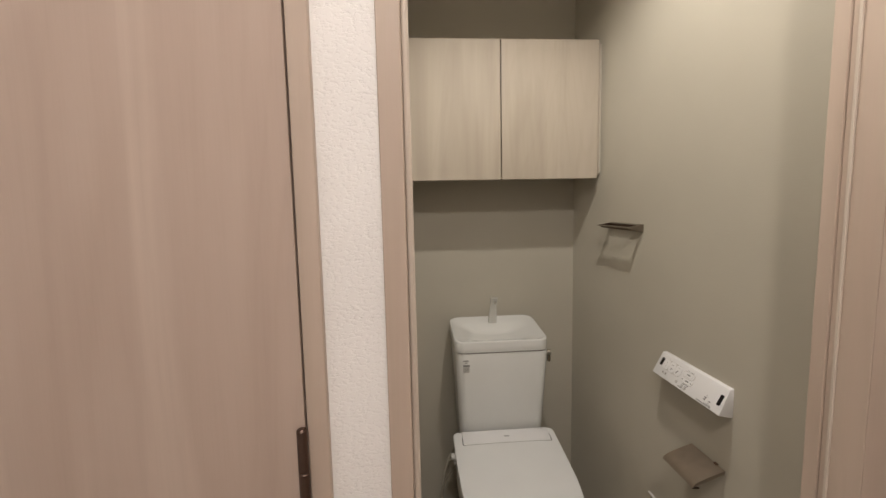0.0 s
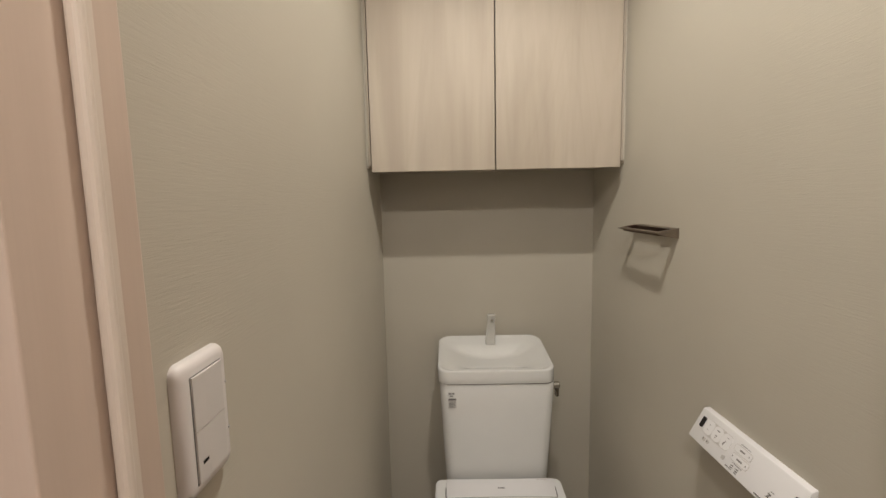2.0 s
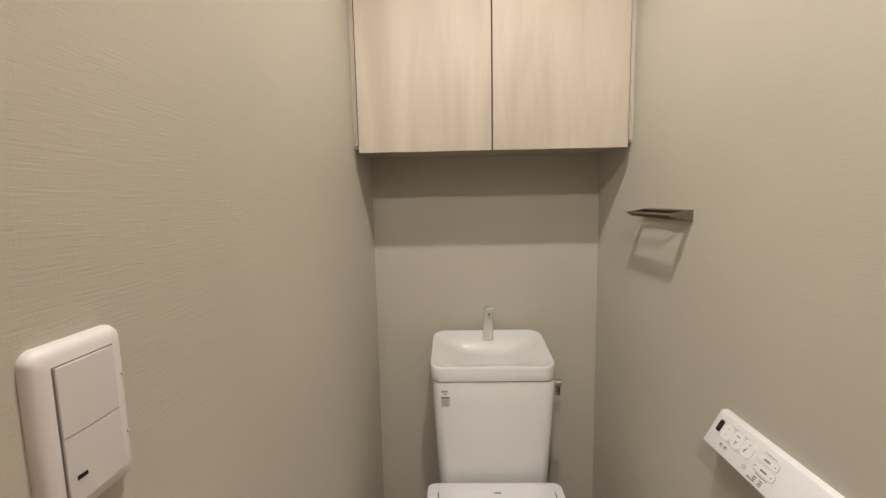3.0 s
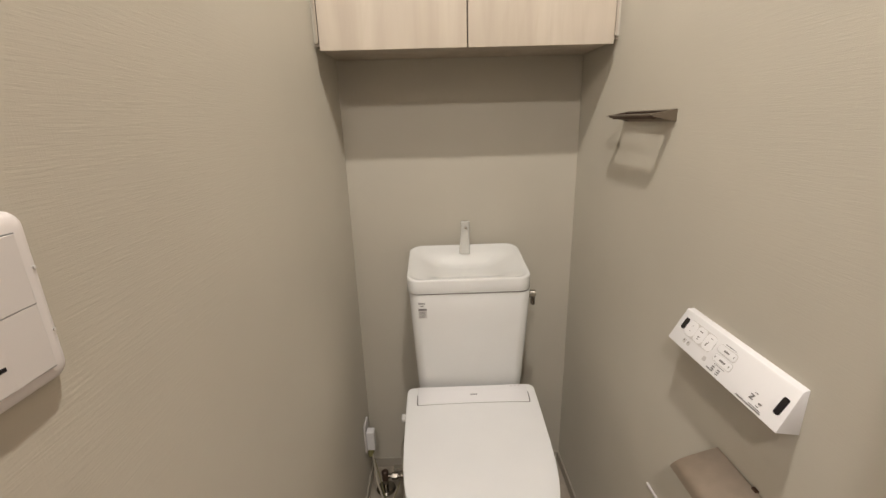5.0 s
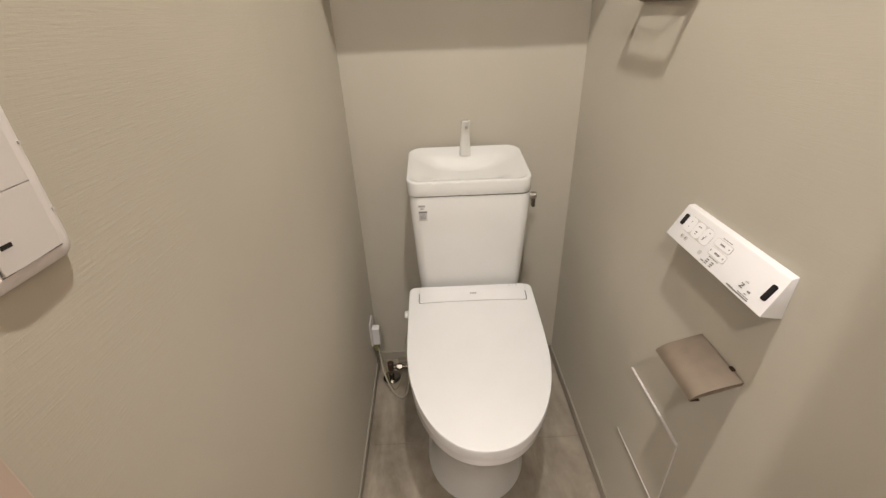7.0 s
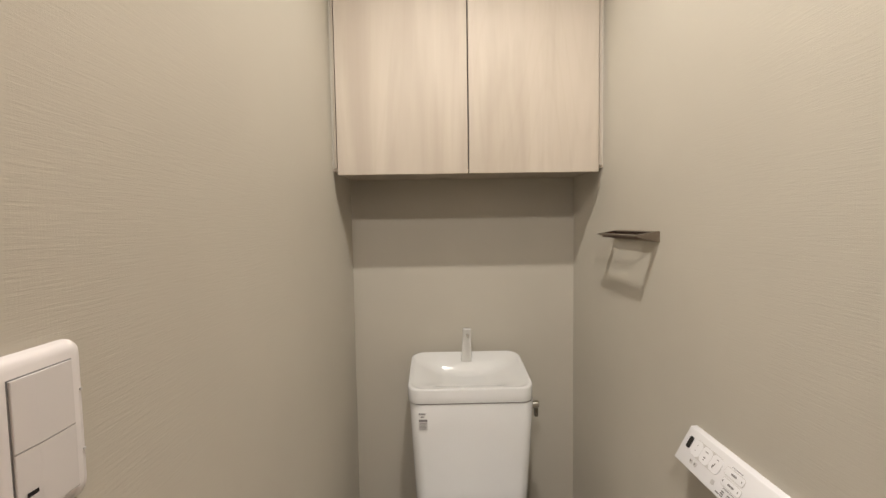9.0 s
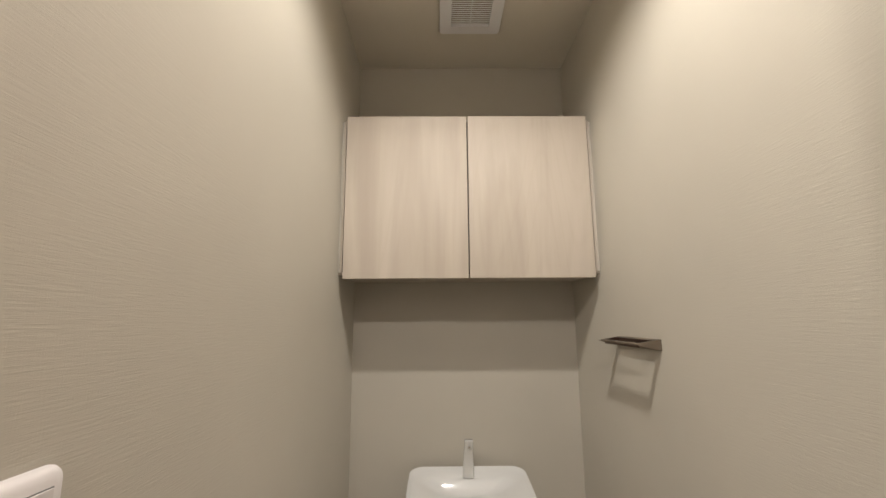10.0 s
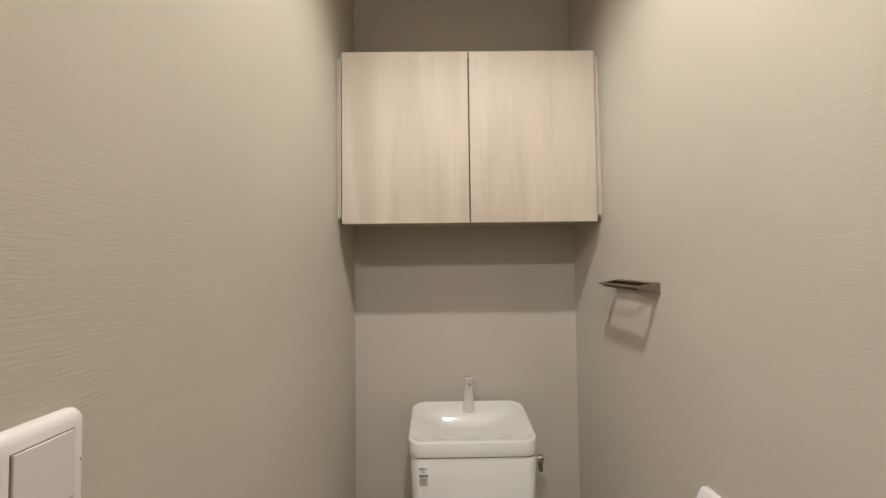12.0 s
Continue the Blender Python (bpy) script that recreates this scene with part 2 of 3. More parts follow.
front_wall()
structure("hall_wall_south", box((HX0 - 0.1, HY - 0.1, 0), (HX1 + 0.1, HY, CEIL)), M_HALL, "white textured hall wall")
structure("hall_wall_west", box((HX0 - 0.1, HY, 0), (HX0, FRONT + 0.04, CEIL)), M_HALL, "white textured hall wall")
structure("hall_wall_east", box((HX1, HY, 0), (HX1 + 0.1, FRONT + 0.04, CEIL)), M_HALL, "white textured hall wall")
structure("ceiling", box((-0.52, FRONT + 0.02, CEIL), (0.52, 0.12, CEIL + 0.1)), M_CEIL, "plain wallpapered toilet ceiling")
structure("hall_ceiling", box((HX0 - 0.1, HY - 0.1, CEIL), (HX1 + 0.1, FRONT + 0.02, CEIL + 0.1)), M_HALL, "white hall ceiling")
structure("hall_floor", box((HX0 - 0.1, HY - 0.1, -0.08), (HX1 + 0.1, -1.36, 0.0)), M_HALLFLOOR, "light brown wooden hall floor")
structure("floor", box((-0.52, -1.36, -0.08), (0.52, 0.12, -0.003)), M_GROUT, "stone-look vinyl floor")


def skirting(name, lo, hi):
    structure(name, box(lo, hi, 0.0015), M_SKIRT, "slim greige baseboard along the wall")


SK, ST = 0.042, 0.007
skirting("baseboard", (-0.4 + ST, -ST, 0), (0.4 - ST, 0, SK))
bm = box((-0.4, BACK_OF_FRONT, 0), (-0.4 + ST, 0, SK), 0.0015)
for v in bm.verts:
    v.co.x += (WEST_FRONT + 0.4) * v.co.y / BACK_OF_FRONT
structure("baseboard", bm, M_SKIRT, "slim greige baseboard along the wall")
skirting("baseboard", (0.4 - ST, BACK_OF_FRONT, 0), (0.4, 0, SK))


def door_frame():
    """Frame of the toilet's doorway: face, rebate, gasket and lining on three sides."""
    th = thing("door_frame", "pale ash-laminate doorway frame with a light rubber gasket", "door frame", at=(JL, FRONT, 0))
    off = Vector((-JL, -FRONT, 0))

    def piece(name, lo, hi, mat, label="", bevel=0.0012):
        bm = box(lo, hi, bevel)
        bmesh.ops.translate(bm, vec=off, verts=bm.verts[:])
        return part(name, bm, mat, th, label)

    yf = FRONT - 0.012
    for side, a, b, c in ((1, CL, JL, -0.354), (-1, CR, JR, 0.254)):
        x = sorted((a, b))
        piece("jamb_face", (x[0], yf, 0), (x[1], -1.345, HEAD), M_FRAME)
        x = sorted((a, c))
        piece("jamb_lining", (x[0], -1.3445, 0), (x[1], BACK_OF_FRONT - 0.002, HEAD - 0.01), M_FRAME)
        g = sorted((b + side * (0.0005 if side > 0 else -0.0005), b + side * (0.0095 if side > 0 else 0.0030)))
        piece("gasket", (g[0], -1.3600, 0), (g[1], -1.3520 if side > 0 else -1.3555, HEAD), M_GASKET, "light beige rubber gasket", 0.003 if side > 0 else 0.0006)
        if side < 0:
            continue
        g = (b + 0.0005, b + 0.0065)
        piece("gasket_lip", (g[0], -1.3510, 0), (g[1], -1.3455, HEAD), M_GASKET, "light beige rubber gasket lip", 0.0006)
    piece("head_face", (CL, yf, HEAD + 0.0005), (CR, -1.357, HEAD + 0.028), M_FRAME)
    piece("head_lining", (CL, -1.3565, HEAD - 0.0095), (CR, BACK_OF_FRONT - 0.002, HEAD + 0.028), M_FRAME)
    piece("threshold", (JL + 0.001, yf + 0.004, 0.0), (JR - 0.001, BACK_OF_FRONT - 0.004, 0.006), M_FRAME, "low laminate threshold strip")


door_frame()


def closed_door():
    """The closed door beside it, with its frame and hinge."""
    fr = thing("closed_door_frame", "pale ash-laminate frame round a closed hall door", "door frame", at=(-0.47, FRONT, 0))
    off = Vector((0.47, -FRONT, 0))

    def piece(name, lo, hi, mat, parent, bevel=0.001, shift=off):
        bm = box(lo, hi, bevel)
        bmesh.ops.translate(bm, vec=shift, verts=bm.verts[:])
        return part(name, bm, mat, parent)

    yf = FRONT - 0.012
    piece("jamb", (-0.4840, yf, 0), (-0.459, -1.352, HEAD), M_FRAME, fr, 0.002)
    piece("jamb", (-1.265, yf, 0), (-1.238, -1.352, HEAD), M_FRAME, fr, 0.002)
    piece("head", (-1.265, yf, HEAD + 0.0005), (-0.459, -1.352, HEAD + 0.028), M_FRAME, fr, 0.002)
    # Full-width sheet behind the leaf, dark so its clearances look shaded.
    piece("stop", (-1.2375, -1.357, 0), (-0.484, -1.352, HEAD - 0.001), M_SHADOWGAP, fr, 0.0)
    dr = thing("closed_door", "closed flush door in pale pinkish-beige ash laminate", "door", at=(-0.85, FRONT, 0.008))
    doff = Vector((0.85, -FRONT, -0.008))
    piece("door_leaf", (-1.2345, yf + 0.001, 0.008), (-0.4866, -1.3585, HEAD - 0.004), M_DOOR, dr, 0.0012, doff)
    for z in (0.26, 1.125, 1.90):
        bm = bmesh.new()
        for k in range(2):
            merge(bm, cylinder((-0.489, yf - 0.006, z + 0.0553 * k), (-0.489, yf - 0.006, z + 0.0553 * k + 0.0545), 0.0065, 18, 0.0012))
        merge(bm, cylinder((-0.489, yf - 0.006, z - 0.001), (-0.489, yf - 0.006, z + 0.111), 0.0045, 12, 0.001))
        box((-0.4925, yf - 0.006, z), (-0.4855, yf - 0.001, z + 0.11), bm=bm)
        bmesh.ops.translate(bm, vec=doff, verts=bm.verts[:])
        part("hinge", bm, M_DARKBRONZE, dr, "dark bronze barrel hinge", True)


closed_door()


def open_door():
    """The toilet's own door, swung out square to the wall."""
    x0, x1, y0, y1 = 0.2578, 0.2918, -2.005, FRONT - 0.012
    dr = thing("open_door", "opened flush toilet door in pale pinkish-beige ash laminate", "door", at=(x0, y1, 0.01))
    off = Vector((-x0, -y1, -0.01))
    bm = box((x0, y0, 0.01), (x1, y1, HEAD - 0.006), 0.0012)
    bmesh.ops.translate(bm, vec=off, verts=bm.verts[:])
    part("door_leaf", bm, M_DOOR, dr)
    for z in (0.26, 1.90):
        bm = cylinder((x1 + 0.002, y1 + 0.0035, z), (x1 + 0.002, y1 + 0.0035, z + 0.11), 0.005, 16, 0.001)
        bmesh.ops.translate(bm, vec=off, verts=bm.verts[:])
        part("hinge", bm, M_DARKBRONZE, dr, "dark bronze barrel hinge", True)


open_door()


# ---- ceiling fittings ----
def downlight(name, x, y, label):
    th = thing(name, label, "ceiling light", at=(x, y, CEIL))
    ring = []
    for r, z in ((0.052, 0.0), (0.052, -0.002), (0.049, -0.0035), (0.044, -0.003), (0.041, 0.0)):
        ring.append([(r * math.cos(t), r * math.sin(t), z) for t in [2 * math.pi * k / 40 for k in range(40)]])
    part("trim_ring", loft(ring, False, False), M_MATT, th, "", True)
    lens = [[(r * math.cos(t), r * math.sin(t), z) for t in [2 * math.pi * k / 40 for k in range(40)]] for r, z in ((0.041, -0.001), (0.040, -0.002))]
    part("lens", loft(lens), M_LENS, th, "glowing warm white lens")


def vent():
    th = thing("ceiling_vent", "square white plastic exhaust fan grille with fine louvres on the ceiling", "ceiling vent", at=(0.018, -0.331, CEIL))
    h, o = 0.103, 0.064
    outer, inner = round_rect(-h, h, -h - 0.006, h + 0.006, 0.012, 5), round_rect(-o, o, -o - 0.004, o + 0.004, 0.003, 5)
    rings = [[(x * s, y * s, z) for x, y in outer] for s, z in ((1.0, 0), (1.0, -0.010), (0.985, -0.014))]
    rings += [[(x * s, y * s, z) for x, y in inner] for s, z in ((1.0, -0.016), (1.0, -0.004))]
    part("frame", loft(rings, False, False), M_PLASTIC, th, "", True)
    part("backing", box((-o, -o - 0.004, -0.0045), (o, o + 0.004, -0.0005)), M_VENTBACK, th, "dark backing")
    first = None
    for k in range(15):
        y = -o + 0.0045 * 1 + k * (2 * o - 0.001) / 14.3
        bm = box((-o, -0.0018, -0.0012), (o, 0.0018, 0.0012))
        for v in bm.verts:
            v.co = pose(0, 0, 0, 35) @ v.co
        if first is None:
            first = part("slat", bm, M_PLASTIC, th)
            ob = first
        else:
            bm.free()
            ob = new("slat", first.data)
            ob.parent = th
        ob.location = (0, y, -0.0115)
    part("bar", box((-0.0015, -o, -0.0148), (0.0015, o, -0.013)), M_PLASTIC, th)
    part("clip", box((-0.012, -0.006, -0.02), (0.012, 0.006, -0.012), 0.002), M_LIGHTGREY, th, "small grey clip at the edge").location = (0.004, -0.112, 0.004)


downlight("downlight", *ROOM_LAMP, "small round recessed downlight with a white ring")
downlight("downlight", *HALL_LAMP, "small round recessed hall downlight with a white ring")
vent()


# ---- cupboard ----
def cupboard():
    th = thing("wall_cupboard", "pale ash two-door cupboard hung wall to wall above the toilet", "wall cupboard", at=(0, -0.13, 1.59))
    off = Vector((0, 0.13, -1.59))

    def piece(name, lo, hi, mat, bevel=0.0008, label=""):
        bm = box(lo, hi, bevel)
        bmesh.ops.translate(bm, vec=off, verts=bm.verts[:])
        return part(name, bm, mat, th, label)

    # Strips in M_ROOM are added infill, passing for the wall beside each filler.
    piece("carcass", (-0.3972, -0.2660, 1.607), (0.3995, -0.001, 2.100), M_WOOD)
    piece("filler", (-0.3895, -0.2780, 1.614), (-0.3835, -0.2662, 2.100), M_WOOD, label="narrow ash filler strip beside the door")
    piece("wall_infill", (-0.3972, -0.2690, 1.614), (-0.3897, -0.2662, 2.100), M_ROOM, label="added wall-coloured strip filling the gap to the wall")
    piece("filler", (0.3850, -0.2790, 1.614), (0.3905, -0.2662, 2.100), M_WOOD, label="narrow ash filler strip beside the door")
    piece("wall_infill", (0.3907, -0.2690, 1.614), (0.3996, -0.2662, 2.100), M_ROOM, label="added wall-coloured strip filling the gap to the wall")
    piece("door", (-0.379, -0.290, 1.593), (-0.0018, -0.270, 2.110), M_WOOD, 0.001)
    piece("door", (0.0018, -0.290, 1.593), (0.379, -0.270, 2.110), M_WOOD, 0.001)
    # Near-black strip paints the shade in the slit between the doors.
    piece("gap_shade", (-0.003, -0.2698, 1.608), (0.003, -0.2678, 2.099), M_DARK, 0)


cupboard()


# ---- toilet ----
def lid_outline(inset=0.0, tip=-0.850, rear=-0.283, half=0.206, n=22):
    """Plan of the lid: square at the rear, oval in front."""
    mid = -0.53
    a, b = half - inset, (mid - tip) - inset
    right = []
    rr = 0.020
    for i in range(5):
        t = radians(90 - 90 * i / 4)
        right.append((a - rr + rr * math.cos(t), rear - inset - rr + rr * math.sin(t)))
    for y in (-0.36, -0.41, -0.46, -0.50):
        right.append((a + 0.001, y))
    for i in range(n + 1):
        t = math.pi / 2 * i / n
        right.append((a * math.cos(t) ** 0.92 if i < n else 0.0, mid - b * math.sin(t) ** 0.97))
    left = [(-x, y) for x, y in reversed(right[:-1])]
    return right + left


def lid_z(y):
    return 0.576 + (y + 0.29) * 0.154


def toilet():
    th = thing("toilet", "white ceramic toilet with basin-topped cistern and closed bidet seat", "toilet", at=(0.000, -0.42, 0))

    def add(name, bm, mat, label="", smooth=True, parent=th):
        if parent is th:
            bmesh.ops.translate(bm, vec=Vector((0, 0.42, 0)), verts=bm.verts[:])
        return part(name, bm, mat, parent, label, smooth)

    # bowl and skirt
    rings = []
    for z, w, front, back, point in ((0.0, 0.164, -0.688, -0.10, 1.04), (0.004, 0.167, -0.691, -0.10, 1.04), (0.012, 0.165, -0.690, -0.10, 1.04), (0.03, 0.157, -0.686, -0.10, 1.0), (0.09, 0.148, -0.684, -0.09, 1.0), (0.18, 0.145, -0.698, -0.08, 1.0), (0.26, 0.156, -0.735, -0.06, 1.0), (0.33, 0.172, -0.775, -0.05, 1.0), (0.385, 0.183, -0.805, -0.05, 1.0), (0.415, 0.186, -0.812, -0.05, 1.0), (0.424, 0.180, -0.806, -0.05, 1.0)):
        ring, mid = [], -0.50
        for i in range(25):
            t = math.pi * i / 24
            ring.append((math.copysign(w * abs(math.cos(t)) ** point, math.cos(t)), mid - (mid - front) * math.sin(t), z))
        k = 6
        for i in range(k):
            ring.append((-w, mid + (back - 0.03 - mid) * (i + 1) / k, z))
        ring.append((-w + 0.03, back, z))
        ring.append((w - 0.03, back, z))
        for i in range(k):
            ring.append((w, back - 0.03 - (back - 0.03 - mid) * i / k, z))
        rings.append(ring)
    add("bowl", loft(rings), M_CERAMIC, "glossy white ceramic bowl")
    # seat and seat body
    out = lid_outline(0.008, rear=-0.34)
    add("seat", loft([[(x, y, 0.425 + max(0.0, (y + 0.842) * 0.02)) for x, y in out], [(x * 1.01, y, 0.430) for x, y in out], [(x * 1.01, y, lid_z(y) - 0.0375) for x, y in out]]), M_PLASTIC, "white plastic seat")
    add("bidet_body", box((-0.196, -0.40, 0.425), (0.196, -0.262, 0.535), 0.012, 3), M_PLASTIC, "white plastic bidet unit")
    # lid
    o = lid_outline()
    rings = [[(x * s, -0.55 + (y + 0.55) * s, lid_z(y) + dz) for x, y in o] for s, dz in ((0.984, -0.036), (0.994, -0.034), (0.998, -0.028), (1.0, -0.005), (0.9990, -0.002), (0.9960, -0.0004), (0.9925, 0.0), (0.985, 0.0002))]
    for s, dz in ((0.93, 0.0015), (0.75, 0.003), (0.45, 0.0045), (0.15, 0.005)):
        rings.append([(x * s, -0.55 + (y + 0.55) * s, lid_z(-0.55 + (y + 0.55) * s) + dz) for x, y in o])
    add("lid", loft(rings), M_LID, "closed white plastic lid")
    # hinge cover set into the rear of the lid
    def cover_z(y):
        t = max(0.0, min(1.0, (y + 0.359) / 0.058))
        return lid_z(y) + 0.0016 + 0.0075 * math.sin(t * math.pi * 0.60)

    rings = []
    for x, drop in ((-0.1712, 0.0060), (-0.1706, 0.0012), (-0.1685, 0.0), *((-0.12 + i * 0.08, 0.0) for i in range(4)), (0.1765, 0.0), (0.1786, 0.0012), (0.1792, 0.0060)):
        bow = 0.003 * (1 - (x / 0.178) ** 2)
        top = [(x, y, cover_z(y) - drop) for y in [-0.3600 + bow + 0.0061 * i * (1 - bow / 0.06) for i in range(12)]]
        rings.append(top + [(x, -0.290, 0.520), (x, -0.357, 0.520)])
    add("hinge_cover", loft(rings), M_PLASTIC, "slightly raised white hinge cover strip")
    for s in (-1, 1):
        xe = 0.0040 + s * 0.1758
        add("cover_end_joint", tube(smooth_line([(xe, -0.322, lid_z(-0.322) + 0.0040), (xe + s * 0.0006, -0.345, lid_z(-0.345) + 0.0030), (xe - s * 0.0006, -0.3585, lid_z(-0.3585) + 0.0020), (xe - s * 0.0055, -0.3615, lid_z(-0.3615) + 0.0016)], 4), 0.0019, 6), M_GREY, "short dark curved end joint")
    front = [(-0.166 + 0.340 * i / 20, -0.3615 + 0.003 * (1 - ((i - 10) / 10) ** 2)) for i in range(21)]
    add("cover_joint", tube([(x, y, lid_z(y) + 0.0024) for x, y in front], 0.0017, 5), M_JOINT, "fine grey joint of the hinge cover")
    bars = bmesh.new()
    for i, w in enumerate((0.0038, 0.0042, 0.0042, 0.0038)):
        x = -0.004 + i * 0.0056
        box((x, -0.331, cover_z(-0.328) - 0.002), (x + w, -0.326, cover_z(-0.328) + 0.0006), bm=bars)
    add("maker_mark", bars, M_GREY, "tiny grey printed mark", False)
    marks = bmesh.new()
    for i in range(3):
        box((0.128 + i * 0.012, -0.300, cover_z(-0.30) - 0.001), (0.133 + i * 0.012, -0.297, cover_z(-0.297) + 0.0006), bm=marks)
    add("indicator_marks", marks, M_LIGHTGREY, "small grey indicator marks", False)
    # side knob
    bm = cylinder((-0.196, -0.372, 0.532), (-0.222, -0.372, 0.532), 0.013, 20, 0.003)
    merge(bm, cylinder((-0.190, -0.372, 0.506), (-0.212, -0.372, 0.506), 0.009, 16, 0.002))
    add("side_knob", bm, M_CLEAR, "translucent white plastic knob")
    # cistern
    rings = []
    for z, w, yf, yb, r in ((0.430, 0.157, -0.244, -0.035, 0.04), (0.436, 0.163, -0.248, -0.033, 0.04), (0.58, 0.1725, -0.266, -0.031, 0.036), (0.75, 0.180, -0.279, -0.028, 0.034), (0.904, 0.1858, -0.2895, -0.026, 0.034), (0.9075, 0.1850, -0.2885, -0.027, 0.033)):
        rings.append([(x, y, z) for x, y in round_rect(-w - 0.001, w + 0.005, yf, yb, r, 8)])
    add("cistern", loft(rings), M_CERAMIC, "tall white ceramic cistern tapering downwards")
    # Recessed ring whose dark brown stands for the shade in the seam.
    add("lid_joint", loft([[(x, y, z) for x, y in round_rect(-0.1845, 0.1880, -0.2878, -0.030, 0.034, 8)] for z in (0.9070, 0.9125)]), M_SHADOWGAP, "dark joint between cistern and basin lid")
    # cistern lid with basin
    def rim(y):
        return 0.956 + (y + 0.295) * 0.145
    def sag(x, y):
        return 0.007 * (x / 0.19) ** 2 * max(0.0, (y + 0.295) / 0.265)
    def plan(ix, iy, r, back=None):
        return round_rect(-0.1920 + ix, 0.1895 - ix, -0.295 + iy, -0.030 - (iy if back is None else back), r, 10)
    rings = []
    for ix, r, dz in ((0.0015, 0.037, None), (0.0003, 0.038, 0.9135)):
        rings.append([(x, y, 0.9118 if dz is None else dz) for x, y in plan(ix, ix, r)])
    for ix, dz in ((0.0, -0.022), (0.0, -0.006), (0.0002, -0.004), (0.0009, -0.0016), (0.0022, -0.0004), (0.0042, 0.0), (0.0065, -0.0002), (0.0095, -0.0014), (0.012, -0.0036)):
        rings.append([(x, y, rim(y) + dz - sag(x, y)) for x, y in plan(ix, ix, 0.040)])
    steps = 13
    for k in range(steps):
        u = k / (steps - 1)
        ix, iy, back = 0.018 + 0.165 * u, 0.017 + 0.110 * u, 0.022 + 0.078 * u**0.5
        d = 0.03 + 0.97 * (1 - (1 - u) ** 2.3) * (0.35 + 0.65 * min(1.0, u * 2.2))
        r = 0.042 * (1 - u) + 0.006
        rings.append([(x, y, (rim(y) - sag(x, y) - 0.005) * (1 - d) + (0.931 + (y + 0.16) * 0.02) * d) for x, y in plan(ix, iy, r, back)])
    add("basin_lid", loft(rings), M_CERAMIC, "white ceramic cistern lid shaped as a hand basin")
    # spout
    rings = []
    for z, y, w, d in ((0.972, -0.078, 0.0185, 0.012), (1.00, -0.084, 0.0175, 0.0115), (1.03, -0.094, 0.0160, 0.0115), (1.055, -0.105, 0.0145, 0.014), (1.072, -0.114, 0.0138, 0.020), (1.088, -0.121, 0.0138, 0.0245), (1.094, -0.123, 0.0132, 0.0250), (1.097, -0.124, 0.0105, 0.0215)):
        rings.append([(x, y + yy, z + (yy * -0.15 if z > 1.04 else 0)) for x, yy in round_rect(-w, w, -d, d, min(w, d) * 0.7, 4)])
    add("spout", loft(rings), M_CLEAR, "frosted translucent upright spout")
    add("spout_outlet", cylinder((0, -0.138, 1.078), (0, -0.147, 1.076), 0.0045, 16, 0.001), M_CHROME, "tiny outlet of the spout")
    # flush lever
    add("lever_boss", cylinder((0.180, -0.246, 0.884), (0.212, -0.246, 0.884), 0.0125, 24, 0.003), M_CHROME, "small round chrome lever boss")
    bm = box((0.198, -0.2555, 0.846), (0.209, -0.2365, 0.884), 0.004, 3)
    add("flush_lever", bm, M_OLDCHROME, "small dull chrome flush lever")
    # label on the cistern
    yl = -0.2860
    bm = box((-0.159, yl - 0.0012, 0.829), (-0.133, yl + 0.008, 0.861))
    add("sticker", bm, M_LIGHTGREY, "small grey information sticker", False)
    bm = box((-0.159, yl - 0.0018, 0.8555), (-0.133, yl + 0.003, 0.8612))
    for k in range(5):
        box((-0.157, yl - 0.0018, 0.8325 + k * 0.0042), (-0.139 + 0.0015 * (k * 2 % 3), yl + 0.003, 0.8338 + k * 0.0042), bm=bm)
    for k in range(4):
        box((-0.158 + k * 0.0052, yl - 0.0032, 0.876), (-0.1545 + k * 0.0052, yl + 0.003, 0.8815), bm=bm)
    box((-0.153, yl - 0.0030, 0.8690), (-0.143, yl + 0.003, 0.8712), bm=bm)
    add("sticker_print", bm, M_GREY, "dark unreadable print bars", False)


toilet()


# ---- water supply, outlet ----
def stop_valve():
    th = thing("stop_valve", "chrome water stop valve on a round floor flange", "stop valve", at=(-0.330, -0.128, 0))
    part("flange", cylinder((0, 0, 0), (0, 0, 0.016), 0.038, 28, 0.008), M_OLDCHROME, th, "", True)
    part("pipe", cylinder((0, 0, 0.010), (0, 0, 0.070), 0.0105, 16, 0.001), M_OLDCHROME, th, "", True)
    part("cap", cylinder((0, 0, 0.052), (0, 0, 0.094), 0.0135, 18, 0.003), M_DARKBRONZE, th, "dark valve cap", True)
    bm = cylinder((0.008, 0, 0.068), (0.075, 0, 0.068), 0.0085, 16, 0.001)
    merge(bm, cylinder((0.026, 0, 0.068), (0.050, 0, 0.068), 0.0135, 6, 0.0015))
    part("branch", bm, M_OLDCHROME, th, "", True)
    part("handle", box((0.036, -0.012, 0.096), (0.085, 0.012, 0.112), 0.003), M_CHROME, th)
    part("hose", tube(smooth_line([(0.062, 0, 0.070), (0.082, 0.0, 0.14), (0.09, 0.01, 0.25), (0.12, 0.02, 0.36), (0.17, 0.02, 0.435)]), 0.006), M_HOSE, th, "grey braided water hose", True)


